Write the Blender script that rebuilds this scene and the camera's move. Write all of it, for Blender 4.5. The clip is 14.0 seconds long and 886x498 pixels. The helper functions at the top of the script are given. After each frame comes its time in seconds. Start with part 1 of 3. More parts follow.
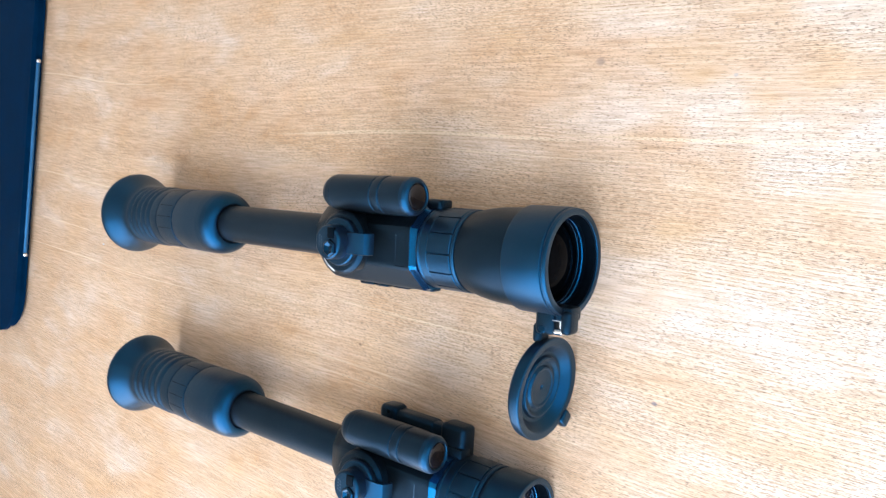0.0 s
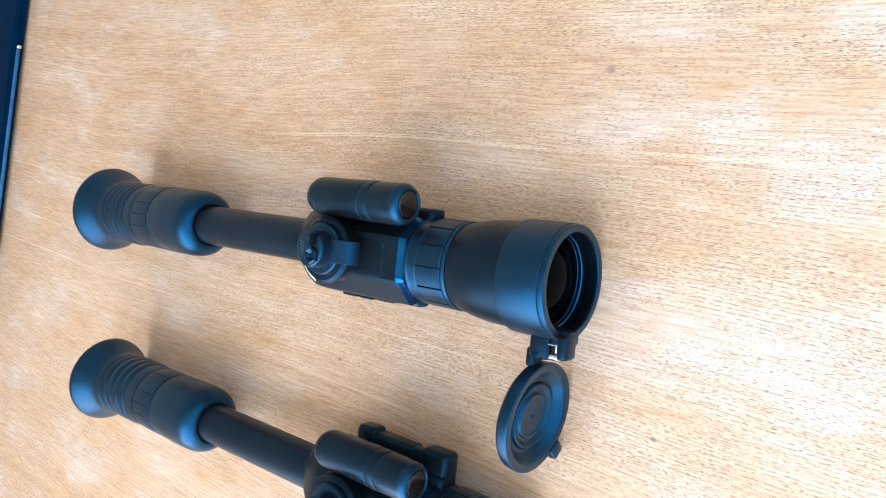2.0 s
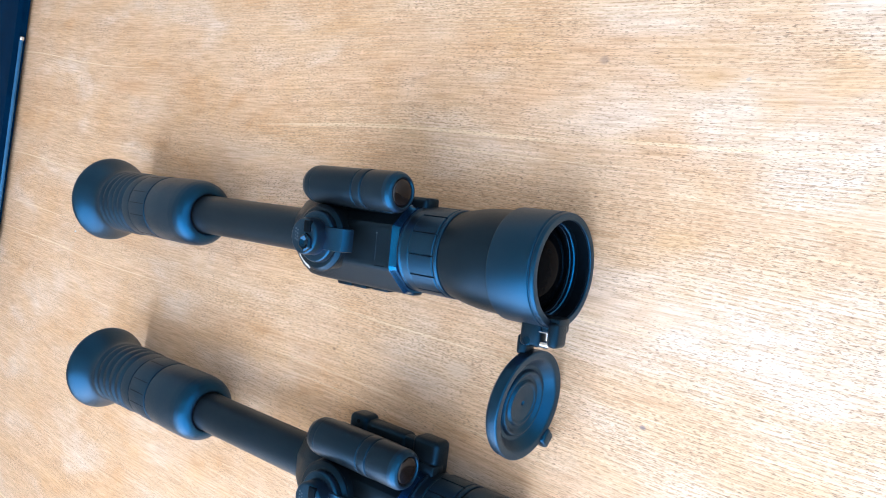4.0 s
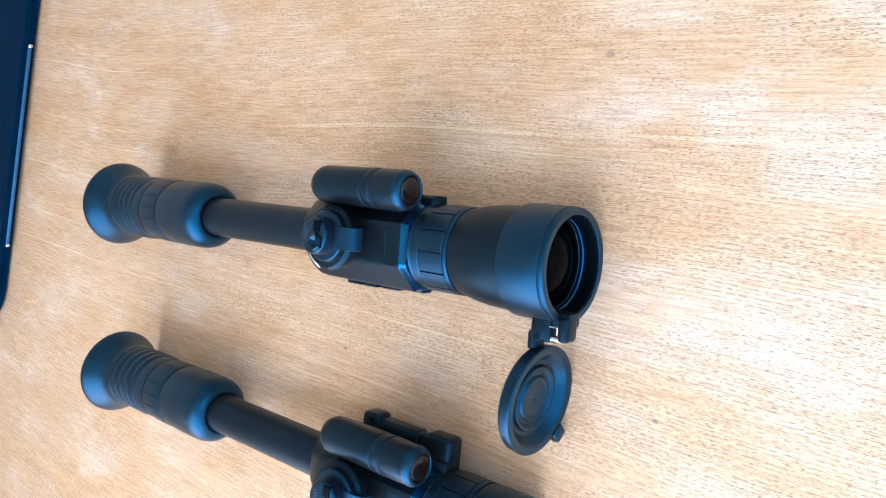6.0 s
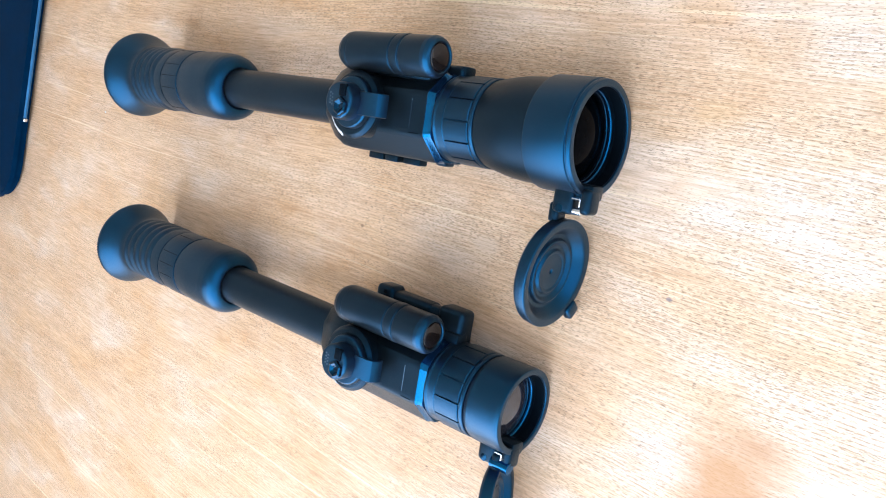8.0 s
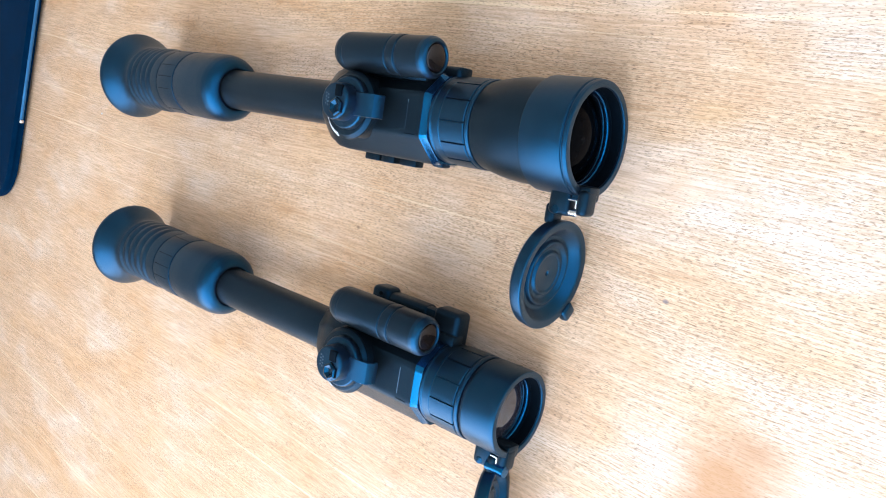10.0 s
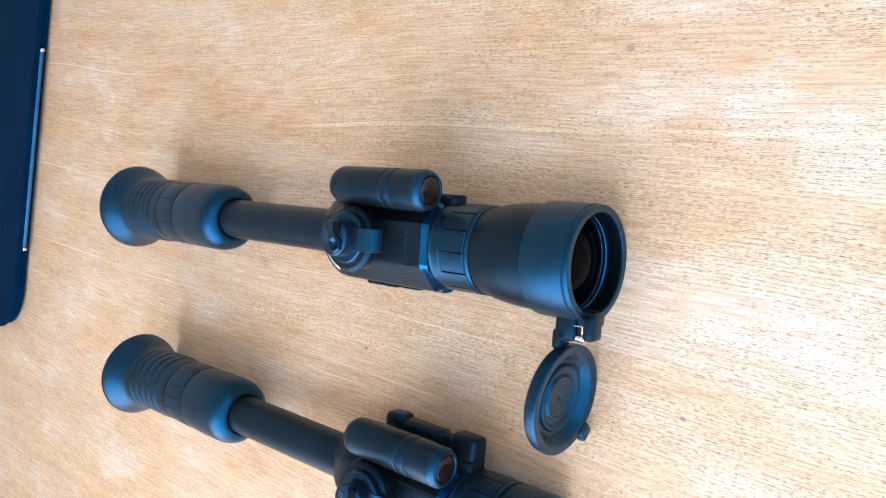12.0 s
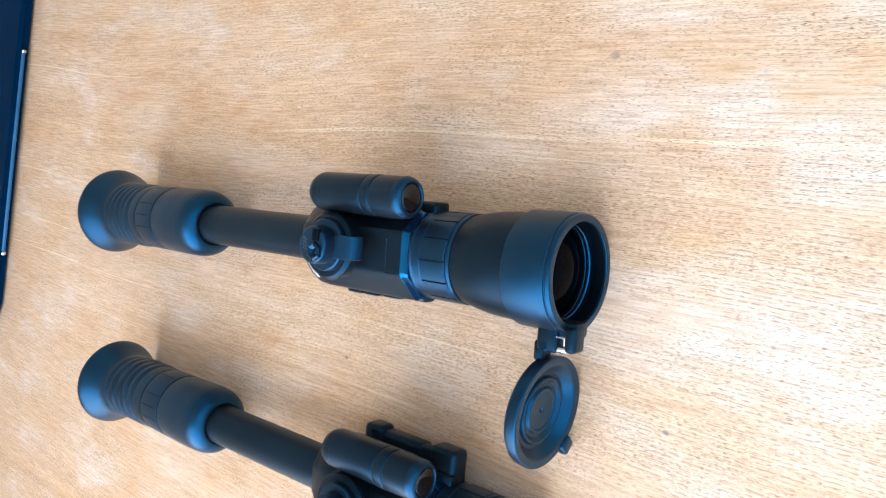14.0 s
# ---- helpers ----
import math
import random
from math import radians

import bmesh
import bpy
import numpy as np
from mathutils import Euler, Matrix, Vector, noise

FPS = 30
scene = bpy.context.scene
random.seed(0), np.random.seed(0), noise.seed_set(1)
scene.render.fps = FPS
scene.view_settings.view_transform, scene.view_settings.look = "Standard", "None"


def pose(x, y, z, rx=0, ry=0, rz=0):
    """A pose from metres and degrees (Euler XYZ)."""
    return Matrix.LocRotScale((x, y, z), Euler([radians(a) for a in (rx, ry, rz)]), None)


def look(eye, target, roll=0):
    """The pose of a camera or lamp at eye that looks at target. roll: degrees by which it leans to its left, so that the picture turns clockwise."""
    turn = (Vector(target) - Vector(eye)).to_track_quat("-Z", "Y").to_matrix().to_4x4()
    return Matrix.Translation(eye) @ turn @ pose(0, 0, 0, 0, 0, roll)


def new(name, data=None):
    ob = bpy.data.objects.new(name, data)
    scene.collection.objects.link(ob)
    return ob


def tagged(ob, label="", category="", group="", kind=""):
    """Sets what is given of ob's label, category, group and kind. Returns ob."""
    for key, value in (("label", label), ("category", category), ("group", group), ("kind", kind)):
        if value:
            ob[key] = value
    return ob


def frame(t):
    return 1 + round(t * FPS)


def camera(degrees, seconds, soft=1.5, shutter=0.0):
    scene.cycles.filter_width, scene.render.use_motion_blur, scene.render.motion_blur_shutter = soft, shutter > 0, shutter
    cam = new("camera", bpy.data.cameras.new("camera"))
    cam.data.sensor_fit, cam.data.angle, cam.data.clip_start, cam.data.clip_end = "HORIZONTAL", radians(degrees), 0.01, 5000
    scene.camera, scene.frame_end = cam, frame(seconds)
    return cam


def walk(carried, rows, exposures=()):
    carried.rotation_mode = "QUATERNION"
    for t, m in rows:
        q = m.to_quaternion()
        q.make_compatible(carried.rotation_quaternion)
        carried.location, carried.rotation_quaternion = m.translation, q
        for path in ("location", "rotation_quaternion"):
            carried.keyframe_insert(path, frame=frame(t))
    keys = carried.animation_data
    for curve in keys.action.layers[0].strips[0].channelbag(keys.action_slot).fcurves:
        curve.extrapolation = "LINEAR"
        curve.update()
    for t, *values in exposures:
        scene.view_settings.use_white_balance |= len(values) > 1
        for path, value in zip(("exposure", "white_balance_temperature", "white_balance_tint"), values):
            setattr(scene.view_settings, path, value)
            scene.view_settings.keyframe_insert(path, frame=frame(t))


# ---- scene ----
# ---- camera and walk ----
cam = camera(59.056, 14.0, soft=1.05, shutter=0.5)
ROWS = [
    (0, 0.6905, 0.0432, 0.4084, -3.302, 40.537, 2.878),
    (0.5, 0.6836, 0.0412, 0.4108, -3.787, 39.100, 4.055),
    (1, 0.6728, 0.0397, 0.3940, -1.850, 38.928, 4.157),
    (1.5, 0.6658, 0.0414, 0.3863, -0.880, 38.354, 5.619),
    (2, 0.6678, 0.0398, 0.3854, -0.039, 39.589, 6.383),
    (2.5, 0.6720, 0.0392, 0.3901, 0.038, 39.761, 6.645),
    (5, 0.6747, 0.0292, 0.3801, 0.979, 40.081, 7.369),
    (5.5, 0.6719, 0.0299, 0.3840, 0.208, 40.406, 6.152),
    (6, 0.6756, 0.0312, 0.3844, -0.243, 40.506, 5.844),
    (6.5, 0.6825, 0.0130, 0.3959, -2.500, 41.179, 7.978),
    (7, 0.6798, -0.0078, 0.3876, -3.116, 41.679, 11.120),
    (7.5, 0.6746, -0.0038, 0.3894, -2.425, 41.280, 10.554),
    (10, 0.6745, -0.0061, 0.3869, -1.587, 41.029, 10.945),
    (10.5, 0.6714, 0.0186, 0.3826, -1.019, 41.095, 6.604),
    (11, 0.6705, 0.0374, 0.3828, -1.262, 41.153, 4.118),
    (11.5, 0.6660, 0.0389, 0.3858, -1.739, 41.040, 3.589),
    (12, 0.6684, 0.0352, 0.3857, -1.862, 41.256, 4.314),
    (12.5, 0.6727, 0.0320, 0.3878, -1.239, 41.479, 4.883),
    (13, 0.6744, 0.0334, 0.3885, -1.322, 41.655, 4.701),
    (13.5, 0.6720, 0.0346, 0.3864, -1.934, 41.156, 4.658),
    (14, 0.6666, 0.0356, 0.3764, -0.891, 40.507, 5.002),
]
walk(cam, [(t, pose(x, y, z, rx, ry, rz)) for t, x, y, z, rx, ry, rz in ROWS])

# ---- world and light ----
world = bpy.data.worlds.new("sky")
scene.world = world
world.use_nodes = True
wn = world.node_tree
sky = wn.nodes.new("ShaderNodeTexSky")
sky.sky_type, sky.sun_disc = "NISHITA", False
sky.sun_elevation, sky.sun_rotation = radians(40), radians(200)
wn.links.new(sky.outputs[0], wn.nodes["Background"].inputs[0])
wn.nodes["Background"].inputs[1].default_value = 0.12
scene.view_settings.exposure = 0.0


def area(name, m, sx, sy, watts, colour):
    lamp = bpy.data.lights.new(name, "AREA")
    lamp.shape, lamp.size, lamp.size_y, lamp.energy, lamp.color = "RECTANGLE", sx, sy, watts, colour
    ob = new(name, lamp)
    ob.matrix_world = m
    return ob


# daylight in the south window opening, plus fill from an added east one
area("unseen_window_light", look((0.42, -0.84, 0.96), (0.42, 0.0, 0.80)), 1.6, 1.78, 56, (0.715, 0.835, 1.0))
area("unseen_window_light", look((1.36, 0.0, 0.90), (0.0, 0.0, 0.62)), 1.3, 1.5, 14, (0.715, 0.835, 1.0))


# ---- materials ----
def material(name):
    m = bpy.data.materials.new(name)
    m.use_nodes = True
    return m, m.node_tree.nodes, m.node_tree.links, m.node_tree.nodes["Principled BSDF"]


def ramp(nodes, stops):
    r = nodes.new("ShaderNodeValToRGB")
    e = r.color_ramp.elements
    while len(e) < len(stops):
        e.new(0.5)
    for el, (p, c) in zip(e, stops):
        el.position = p
        el.color = (*c, 1) if len(c) == 3 else c
    return r


def textured(nodes, links, kind, scale3, size, detail=4.0, rough=0.55, distort=0.0, source="Object", shift=(0, 0, 0)):
    tc = nodes.new("ShaderNodeTexCoord")
    mp = nodes.new("ShaderNodeMapping")
    mp.inputs["Scale"].default_value = scale3
    mp.inputs["Location"].default_value = shift
    links.new(tc.outputs[source], mp.inputs[0])
    n = nodes.new(kind)
    links.new(mp.outputs[0], n.inputs["Vector"])
    n.inputs["Scale"].default_value = size
    if kind == "ShaderNodeTexNoise":
        n.inputs["Detail"].default_value, n.inputs["Roughness"].default_value = detail, rough
        n.inputs["Distortion"].default_value = distort
    return n


def mixc(nodes, links, fac, a, b, mode="MIX"):
    m = nodes.new("ShaderNodeMix")
    m.data_type, m.blend_type = "RGBA", mode
    for sock, v in ((m.inputs[0], fac), (m.inputs[6], a), (m.inputs[7], b)):
        if isinstance(v, bpy.types.NodeSocket):
            links.new(v, sock)
        elif isinstance(v, tuple):
            sock.default_value = (*v, 1)
        else:
            sock.default_value = v
    return m.outputs[2]


def maths(nodes, links, op, *vals, clamp=False):
    m = nodes.new("ShaderNodeMath")
    m.operation, m.use_clamp = op, clamp
    for sock, v in zip(m.inputs, vals):
        if isinstance(v, bpy.types.NodeSocket):
            links.new(v, sock)
        else:
            sock.default_value = v
    return m.outputs[0]


def coated(name, colour, rough, metal=0.0, grain=900.0, bump=0.15, worn=(0.006, 0.014, 0.022), spec=0.55, sheen=(0.0, 0.43, 1.0), ior=1.5):
    """Black plastic, rubber or anodised metal: fine tooth, smudges and a little dust."""
    m, n, l, b = material(name)
    smudge = textured(n, l, "ShaderNodeTexNoise", (1, 1, 1), 38, 5, 0.6)
    fine = textured(n, l, "ShaderNodeTexNoise", (1, 1, 1), grain, 3, 0.6)
    dust = textured(n, l, "ShaderNodeTexNoise", (1, 1, 1), 420, 2, 0.5)
    dr = ramp(n, [(0.66, (0, 0, 0)), (0.80, (1, 1, 1))])
    l.new(dust.outputs["Fac"], dr.inputs[0])
    sr = ramp(n, [(0.35, colour), (0.75, tuple(c * 1.4 + 0.0008 for c in colour))])
    l.new(smudge.outputs["Fac"], sr.inputs[0])
    fac = maths(n, l, "MULTIPLY", dr.outputs[0], 0.35)
    l.new(mixc(n, l, fac, sr.outputs[0], worn), b.inputs["Base Color"])
    rr = n.new("ShaderNodeMapRange")
    rr.inputs["To Min"].default_value, rr.inputs["To Max"].default_value = rough - 0.07, rough + 0.10
    l.new(smudge.outputs["Fac"], rr.inputs["Value"])
    l.new(rr.outputs[0], b.inputs["Roughness"])
    b.inputs["Metallic"].default_value = metal
    b.inputs["Specular IOR Level"].default_value = spec
    b.inputs["IOR"].default_value = ior
    b.inputs["Specular Tint"].default_value = (*sheen, 1)
    bp = n.new("ShaderNodeBump")
    bp.inputs["Strength"].default_value, bp.inputs["Distance"].default_value = bump, 0.0004
    l.new(fine.outputs["Fac"], bp.inputs["Height"])
    l.new(bp.outputs[0], b.inputs["Normal"])
    return m


RUBBER = coated("black_rubber", (0.0055, 0.0066, 0.0076), 0.34, grain=1500, bump=0.25, spec=1.0, sheen=(0.0, 0.42, 1.0), ior=1.55)
PLASTIC = coated("black_plastic", (0.0042, 0.0064, 0.0078), 0.34, grain=2200, bump=0.2, spec=0.42, sheen=(0.05, 0.46, 1.0))
ANODISED = coated("black_anodised_metal", (0.0056, 0.0072, 0.0084), 0.34, grain=2600, bump=0.12)
SATIN = coated("satin_black_metal", (0.003, 0.012, 0.032), 0.13, grain=2600, bump=0.05, spec=1.0, ior=1.8)
GLOSS = coated("glossy_black_plastic", (0.003, 0.005, 0.009), 0.16, grain=1200, bump=0.03, spec=0.8)
BORE = coated("matt_black_bore", (0.0015, 0.002, 0.0026), 0.6, grain=900, bump=0.1, spec=0.12)
BLACKOUT = coated("black_lens_backing", (0.0008, 0.001, 0.0012), 0.5, bump=0.0, spec=0.05)
STEEL = coated("bright_steel", (0.62, 0.63, 0.65), 0.22, metal=1.0, grain=900, bump=0.04, worn=(0.5, 0.5, 0.5), sheen=(1, 1, 1))
LAPTOP = coated("dark_blue_black_laptop_shell", (0.0003, 0.0110, 0.033), 0.50, grain=1800, bump=0.08, worn=(0.0005, 0.012, 0.030), spec=0.01)
# turret cap print, and the painted glints of the body seam
GREY_MARK_GLINT = coated("pale_grey_marking_and_glint", (0.06, 0.10, 0.14), 0.5)
SEAM_DIM = coated("dim_seam_grey", (0.012, 0.018, 0.025), 0.45)
SCALE = coated("white_scale_paint", (0.55, 0.60, 0.64), 0.5, worn=(0.5, 0.5, 0.5), sheen=(1, 1, 1))
STRIP = coated("clear_blue_grey_strip", (0.025, 0.085, 0.17), 0.18, grain=700, bump=0.05, worn=(0.1, 0.16, 0.22))
CORD = coated("dark_cord", (0.012, 0.013, 0.018), 0.5)
# cream of the unseen walls is set to warm the bounced light
PLASTER = coated("cream_wall_paint", (0.76, 0.715, 0.65), 0.85, grain=120, bump=0.1, worn=(0.70, 0.65, 0.59), sheen=(1, 1, 1))
FLOORING = coated("brown_floor", (0.16, 0.10, 0.06), 0.5, grain=60, bump=0.1, worn=(0.14, 0.09, 0.06), sheen=(1, 1, 1))
FRAMEPAINT = coated("white_frame_paint", (0.78, 0.78, 0.77), 0.4, worn=(0.7, 0.7, 0.7), sheen=(1, 1, 1))


def dark_lens(name, tint, ior, spec=0.5):
    """Coated lens glass: opaque polished surface, the blackened interior's dark put into the tint."""
    m, n, l, b = material(name)
    dust = textured(n, l, "ShaderNodeTexNoise", (1, 1, 1), 260, 3, 0.6)
    r = ramp(n, [(0.45, tint), (0.8, tuple(c * 1.6 + 0.001 for c in tint))])
    l.new(dust.outputs["Fac"], r.inputs[0])
    l.new(r.outputs[0], b.inputs["Base Color"])
    b.inputs["Roughness"].default_value = 0.04
    b.inputs["Specular IOR Level"].default_value = spec
    b.inputs["IOR"].default_value = ior
    b.inputs["Specular Tint"].default_value = (0.75, 0.85, 1.0, 1)
    return m


LENS = dark_lens("coated_lens_glass", (0.0010, 0.0014, 0.0020), 1.12, 0.3)
# pale lilac reflection put into the tint, index raised to strengthen it
LENS_REFLECTION = dark_lens("lens_glass_with_pale_reflection", (0.020, 0.020, 0.027), 2.1)
IRLENS = dark_lens("illuminator_lens_glass", (0.009, 0.006, 0.005), 1.50)


def veneer():
    """Light oak veneer: long streaks, fine lines, short dark pores, worn, stained and browner patches, glare painted at
    one end.
    """
    m, n, l, b = material("light_oak_veneer")
    tc = n.new("ShaderNodeTexCoord")
    warp = textured(n, l, "ShaderNodeTexNoise", (1.3, 3.0, 1), 1.0, 2, 0.5, shift=(0.4, 7.7, 0))
    turn = n.new("ShaderNodeMapping")
    turn.inputs["Rotation"].default_value = (0, 0, radians(3.0))
    l.new(tc.outputs["Object"], turn.inputs[0])
    sep = n.new("ShaderNodeSeparateXYZ")
    l.new(turn.outputs[0], sep.inputs[0])
    bow = maths(n, l, "MULTIPLY_ADD", warp.outputs["Fac"], 0.050, sep.outputs[1])
    grain = n.new("ShaderNodeCombineXYZ")
    l.new(sep.outputs[0], grain.inputs[0])
    l.new(bow, grain.inputs[1])

    def along(sx, sy, detail=4.0, rough=0.6, shift=(0, 0, 0)):
        mp = n.new("ShaderNodeMapping")
        mp.inputs["Scale"].default_value, mp.inputs["Location"].default_value = (sx, sy, 1), shift
        l.new(grain.outputs[0], mp.inputs[0])
        t = n.new("ShaderNodeTexNoise")
        t.inputs["Scale"].default_value, t.inputs["Detail"].default_value, t.inputs["Roughness"].default_value = 1.0, detail, rough
        l.new(mp.outputs[0], t.inputs["Vector"])
        return t.outputs["Fac"]

    def step(fac, lo, hi, a=(0, 0, 0), c=(1, 1, 1)):
        r = ramp(n, [(lo, a), (hi, c)])
        l.new(fac, r.inputs[0])
        return r.outputs[0]

    patch = textured(n, l, "ShaderNodeTexNoise", (6.0, 13.0, 1), 1.6, 3, 0.55, 0.5, shift=(3.1, 1.2, 0))
    tint = textured(n, l, "ShaderNodeTexNoise", (1.0, 1.7, 1), 26, 3, 0.55, 0.3, shift=(0.7, 2.2, 0))
    streak = along(3.5, 95, 6, 0.68)
    fibre = along(40, 720, 4, 0.65, (2, 3, 0))
    # growth lines in loose bundles, with pale bands between the dark ones
    jit = along(7, 50, 3, 0.6, (4, 1, 0))
    y = maths(n, l, "MULTIPLY_ADD", jit, 0.0042, bow)
    line = maths(n, l, "MULTIPLY_ADD", maths(n, l, "SINE", maths(n, l, "MULTIPLY", y, 6.2832 / 0.0022)), 0.5, 0.5)
    drift = maths(n, l, "MULTIPLY", maths(n, l, "SUBTRACT", sep.outputs[0], 0.40), 0.34)
    bundle = maths(n, l, "ADD", along(2.6, 17, 3, 0.6, (9, 2, 0)), maths(n, l, "MINIMUM", drift, 0.05))
    bundle = step(bundle, 0.43, 0.58)
    broken = step(along(260, 700, 2, 0.55, (1, 8, 0)), 0.40, 0.58)
    lines = maths(n, l, "MULTIPLY", maths(n, l, "MULTIPLY", step(line, 0.58, 0.88), bundle), broken)
    pale = maths(n, l, "MULTIPLY", step(line, 0.42, 0.14), bundle)
    # single long cream lines
    cream = maths(n, l, "MULTIPLY", step(along(1.1, 230, 2, 0.5, (3, 9, 0)), 0.635, 0.675), step(along(3.0, 30, 3, 0.6, (8, 8, 0)), 0.44, 0.56))
    # short dark pores, coarse and fine
    dense = step(along(12, 42, 3, 0.6, (7, 3, 0)), 0.34, 0.60)
    pores = maths(n, l, "MULTIPLY", step(along(300, 1900, 1, 0.5, (5, 5, 0)), 0.61, 0.66), dense)
    ticks = maths(n, l, "MULTIPLY", step(along(330, 1600, 1, 0.5, (1, 2, 0)), 0.585, 0.65), step(along(9, 30, 3, 0.6, (2, 6, 0)), 0.36, 0.58))
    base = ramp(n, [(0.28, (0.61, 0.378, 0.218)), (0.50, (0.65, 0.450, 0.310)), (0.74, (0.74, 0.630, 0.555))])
    # glare towards the window end, painted into the base colour
    end_glare = maths(n, l, "MULTIPLY", maths(n, l, "SUBTRACT", sep.outputs[0], 0.43), 1.25)
    end_glare = maths(n, l, "MINIMUM", maths(n, l, "MAXIMUM", end_glare, -0.05), 0.22)
    l.new(maths(n, l, "ADD", patch.outputs["Fac"], end_glare), base.inputs[0])
    col = mixc(n, l, maths(n, l, "MULTIPLY", step(tint.outputs["Fac"], 0.52, 0.66), 0.24), base.outputs[0], (0.65, 0.385, 0.165))
    col = mixc(n, l, maths(n, l, "MULTIPLY", step(tint.outputs["Fac"], 0.46, 0.32), 0.25), col, (0.68, 0.495, 0.345))
    col = mixc(n, l, 0.7, col, step(streak, 0.32, 0.62, (0.87, 0.81, 0.74), (1.06, 1.06, 1.06)), "MULTIPLY")
    col = mixc(n, l, 0.95, col, step(fibre, 0.36, 0.60, (0.77, 0.70, 0.63), (1.08, 1.08, 1.08)), "MULTIPLY")
    col = mixc(n, l, maths(n, l, "MULTIPLY", pale, 0.30), col, (0.80, 0.640, 0.460))
    col = mixc(n, l, maths(n, l, "MULTIPLY", cream, 0.55), col, (0.84, 0.680, 0.470))
    col = mixc(n, l, maths(n, l, "MULTIPLY", lines, 0.66), col, (0.31, 0.165, 0.080))
    col = mixc(n, l, maths(n, l, "MULTIPLY", ticks, 0.64), col, (0.20, 0.110, 0.060))
    col = mixc(n, l, maths(n, l, "MULTIPLY", pores, 0.66), col, (0.10, 0.062, 0.040))

    def blot(x, y, rx, ry, colour, strength, soft=0.5):
        nonlocal col
        mp = n.new("ShaderNodeMapping")
        mp.inputs["Location"].default_value = (-x / rx, -y / ry, 0)
        mp.inputs["Scale"].default_value = (1 / rx, 1 / ry, 0)
        l.new(tc.outputs["Object"], mp.inputs[0])
        ragged = textured(n, l, "ShaderNodeTexNoise", (1, 1, 1), 0.6 / rx, 4, 0.7)
        ln = n.new("ShaderNodeVectorMath")
        ln.operation = "LENGTH"
        l.new(mp.outputs[0], ln.inputs[0])
        d = maths(n, l, "MULTIPLY_ADD", ragged.outputs["Fac"], 0.9, maths(n, l, "SUBTRACT", ln.outputs["Value"], 0.45))
        r = ramp(n, [(1 - soft, (1, 1, 1)), (1.0, (0, 0, 0))])
        l.new(d, r.inputs[0])
        col = mixc(n, l, maths(n, l, "MULTIPLY", r.outputs[0], strength), col, colour)

    blot(0.458, 0.114, 0.0036, 0.0030, (0.22, 0.16, 0.14), 0.55)
    # broad soft browner patch, with a smaller one at its edge
    blot(0.552, -0.166, 0.040, 0.052, (0.44, 0.215, 0.085), 0.85, 0.75)
    blot(0.566, -0.140, 0.024, 0.010, (0.40, 0.20, 0.09), 0.45, 0.8)
    blot(0.504, -0.079, 0.0022, 0.0014, (0.13, 0.12, 0.17), 0.65)
    blot(0.537, 0.102, 0.0016, 0.0012, (0.25, 0.33, 0.42), 0.35)
    blot(0.518, 0.101, 0.022, 0.009, (0.56, 0.33, 0.15), 0.45, 0.8)
    blot(0.511, 0.020, 0.020, 0.010, (0.58, 0.36, 0.18), 0.4, 0.8)
    blot(0.235, 0.128, 0.016, 0.014, (0.74, 0.57, 0.42), 0.16, 0.9)
    blot(0.005, 0.085, 0.020, 0.012, (0.74, 0.57, 0.42), 0.16, 0.9)
    blot(-0.050, 0.106, 0.050, 0.010, (0.50, 0.255, 0.12), 0.45, 0.8)
    blot(0.378, -0.0756, 0.014, 0.007, (0.62, 0.47, 0.36), 0.55, 0.7)
    blot(0.2643, -0.0853, 0.0022, 0.0016, (0.22, 0.13, 0.08), 0.8)
    l.new(col, b.inputs["Base Color"])
    rr = n.new("ShaderNodeMapRange")
    rr.inputs["To Min"].default_value, rr.inputs["To Max"].default_value = 0.34, 0.52
    l.new(streak, rr.inputs["Value"])
    l.new(rr.outputs[0], b.inputs["Roughness"])
    hgt = maths(n, l, "SUBTRACT", fibre, maths(n, l, "MULTIPLY_ADD", pores, 1.4, maths(n, l, "MULTIPLY", lines, 0.7)))
    bp = n.new("ShaderNodeBump")
    b.inputs["Specular IOR Level"].default_value = 0.5
    bp.inputs["Strength"].default_value, bp.inputs["Distance"].default_value = 0.22, 0.0003
    l.new(hgt, bp.inputs["Height"])
    l.new(bp.outputs[0], b.inputs["Normal"])
    return m


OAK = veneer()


# ---- mesh helpers ----
def part(name, bm, mat, parent=None, label="", angle=32, smooth=True):
    me = bpy.data.meshes.new(name)
    bmesh.ops.recalc_face_normals(bm, faces=bm.faces)
    bm.to_mesh(me)
    bm.free()
    if smooth:
        me.shade_smooth()
        me.set_sharp_from_angle(angle=radians(angle))
    me.materials.append(mat)
    ob = new(name, me)
    ob.parent = parent
    if label:
        tagged(ob, label)
    return ob


def empty(name, m):
    ob = new(name)
    ob.empty_display_size = 0.02
    ob.matrix_world = m
    return ob


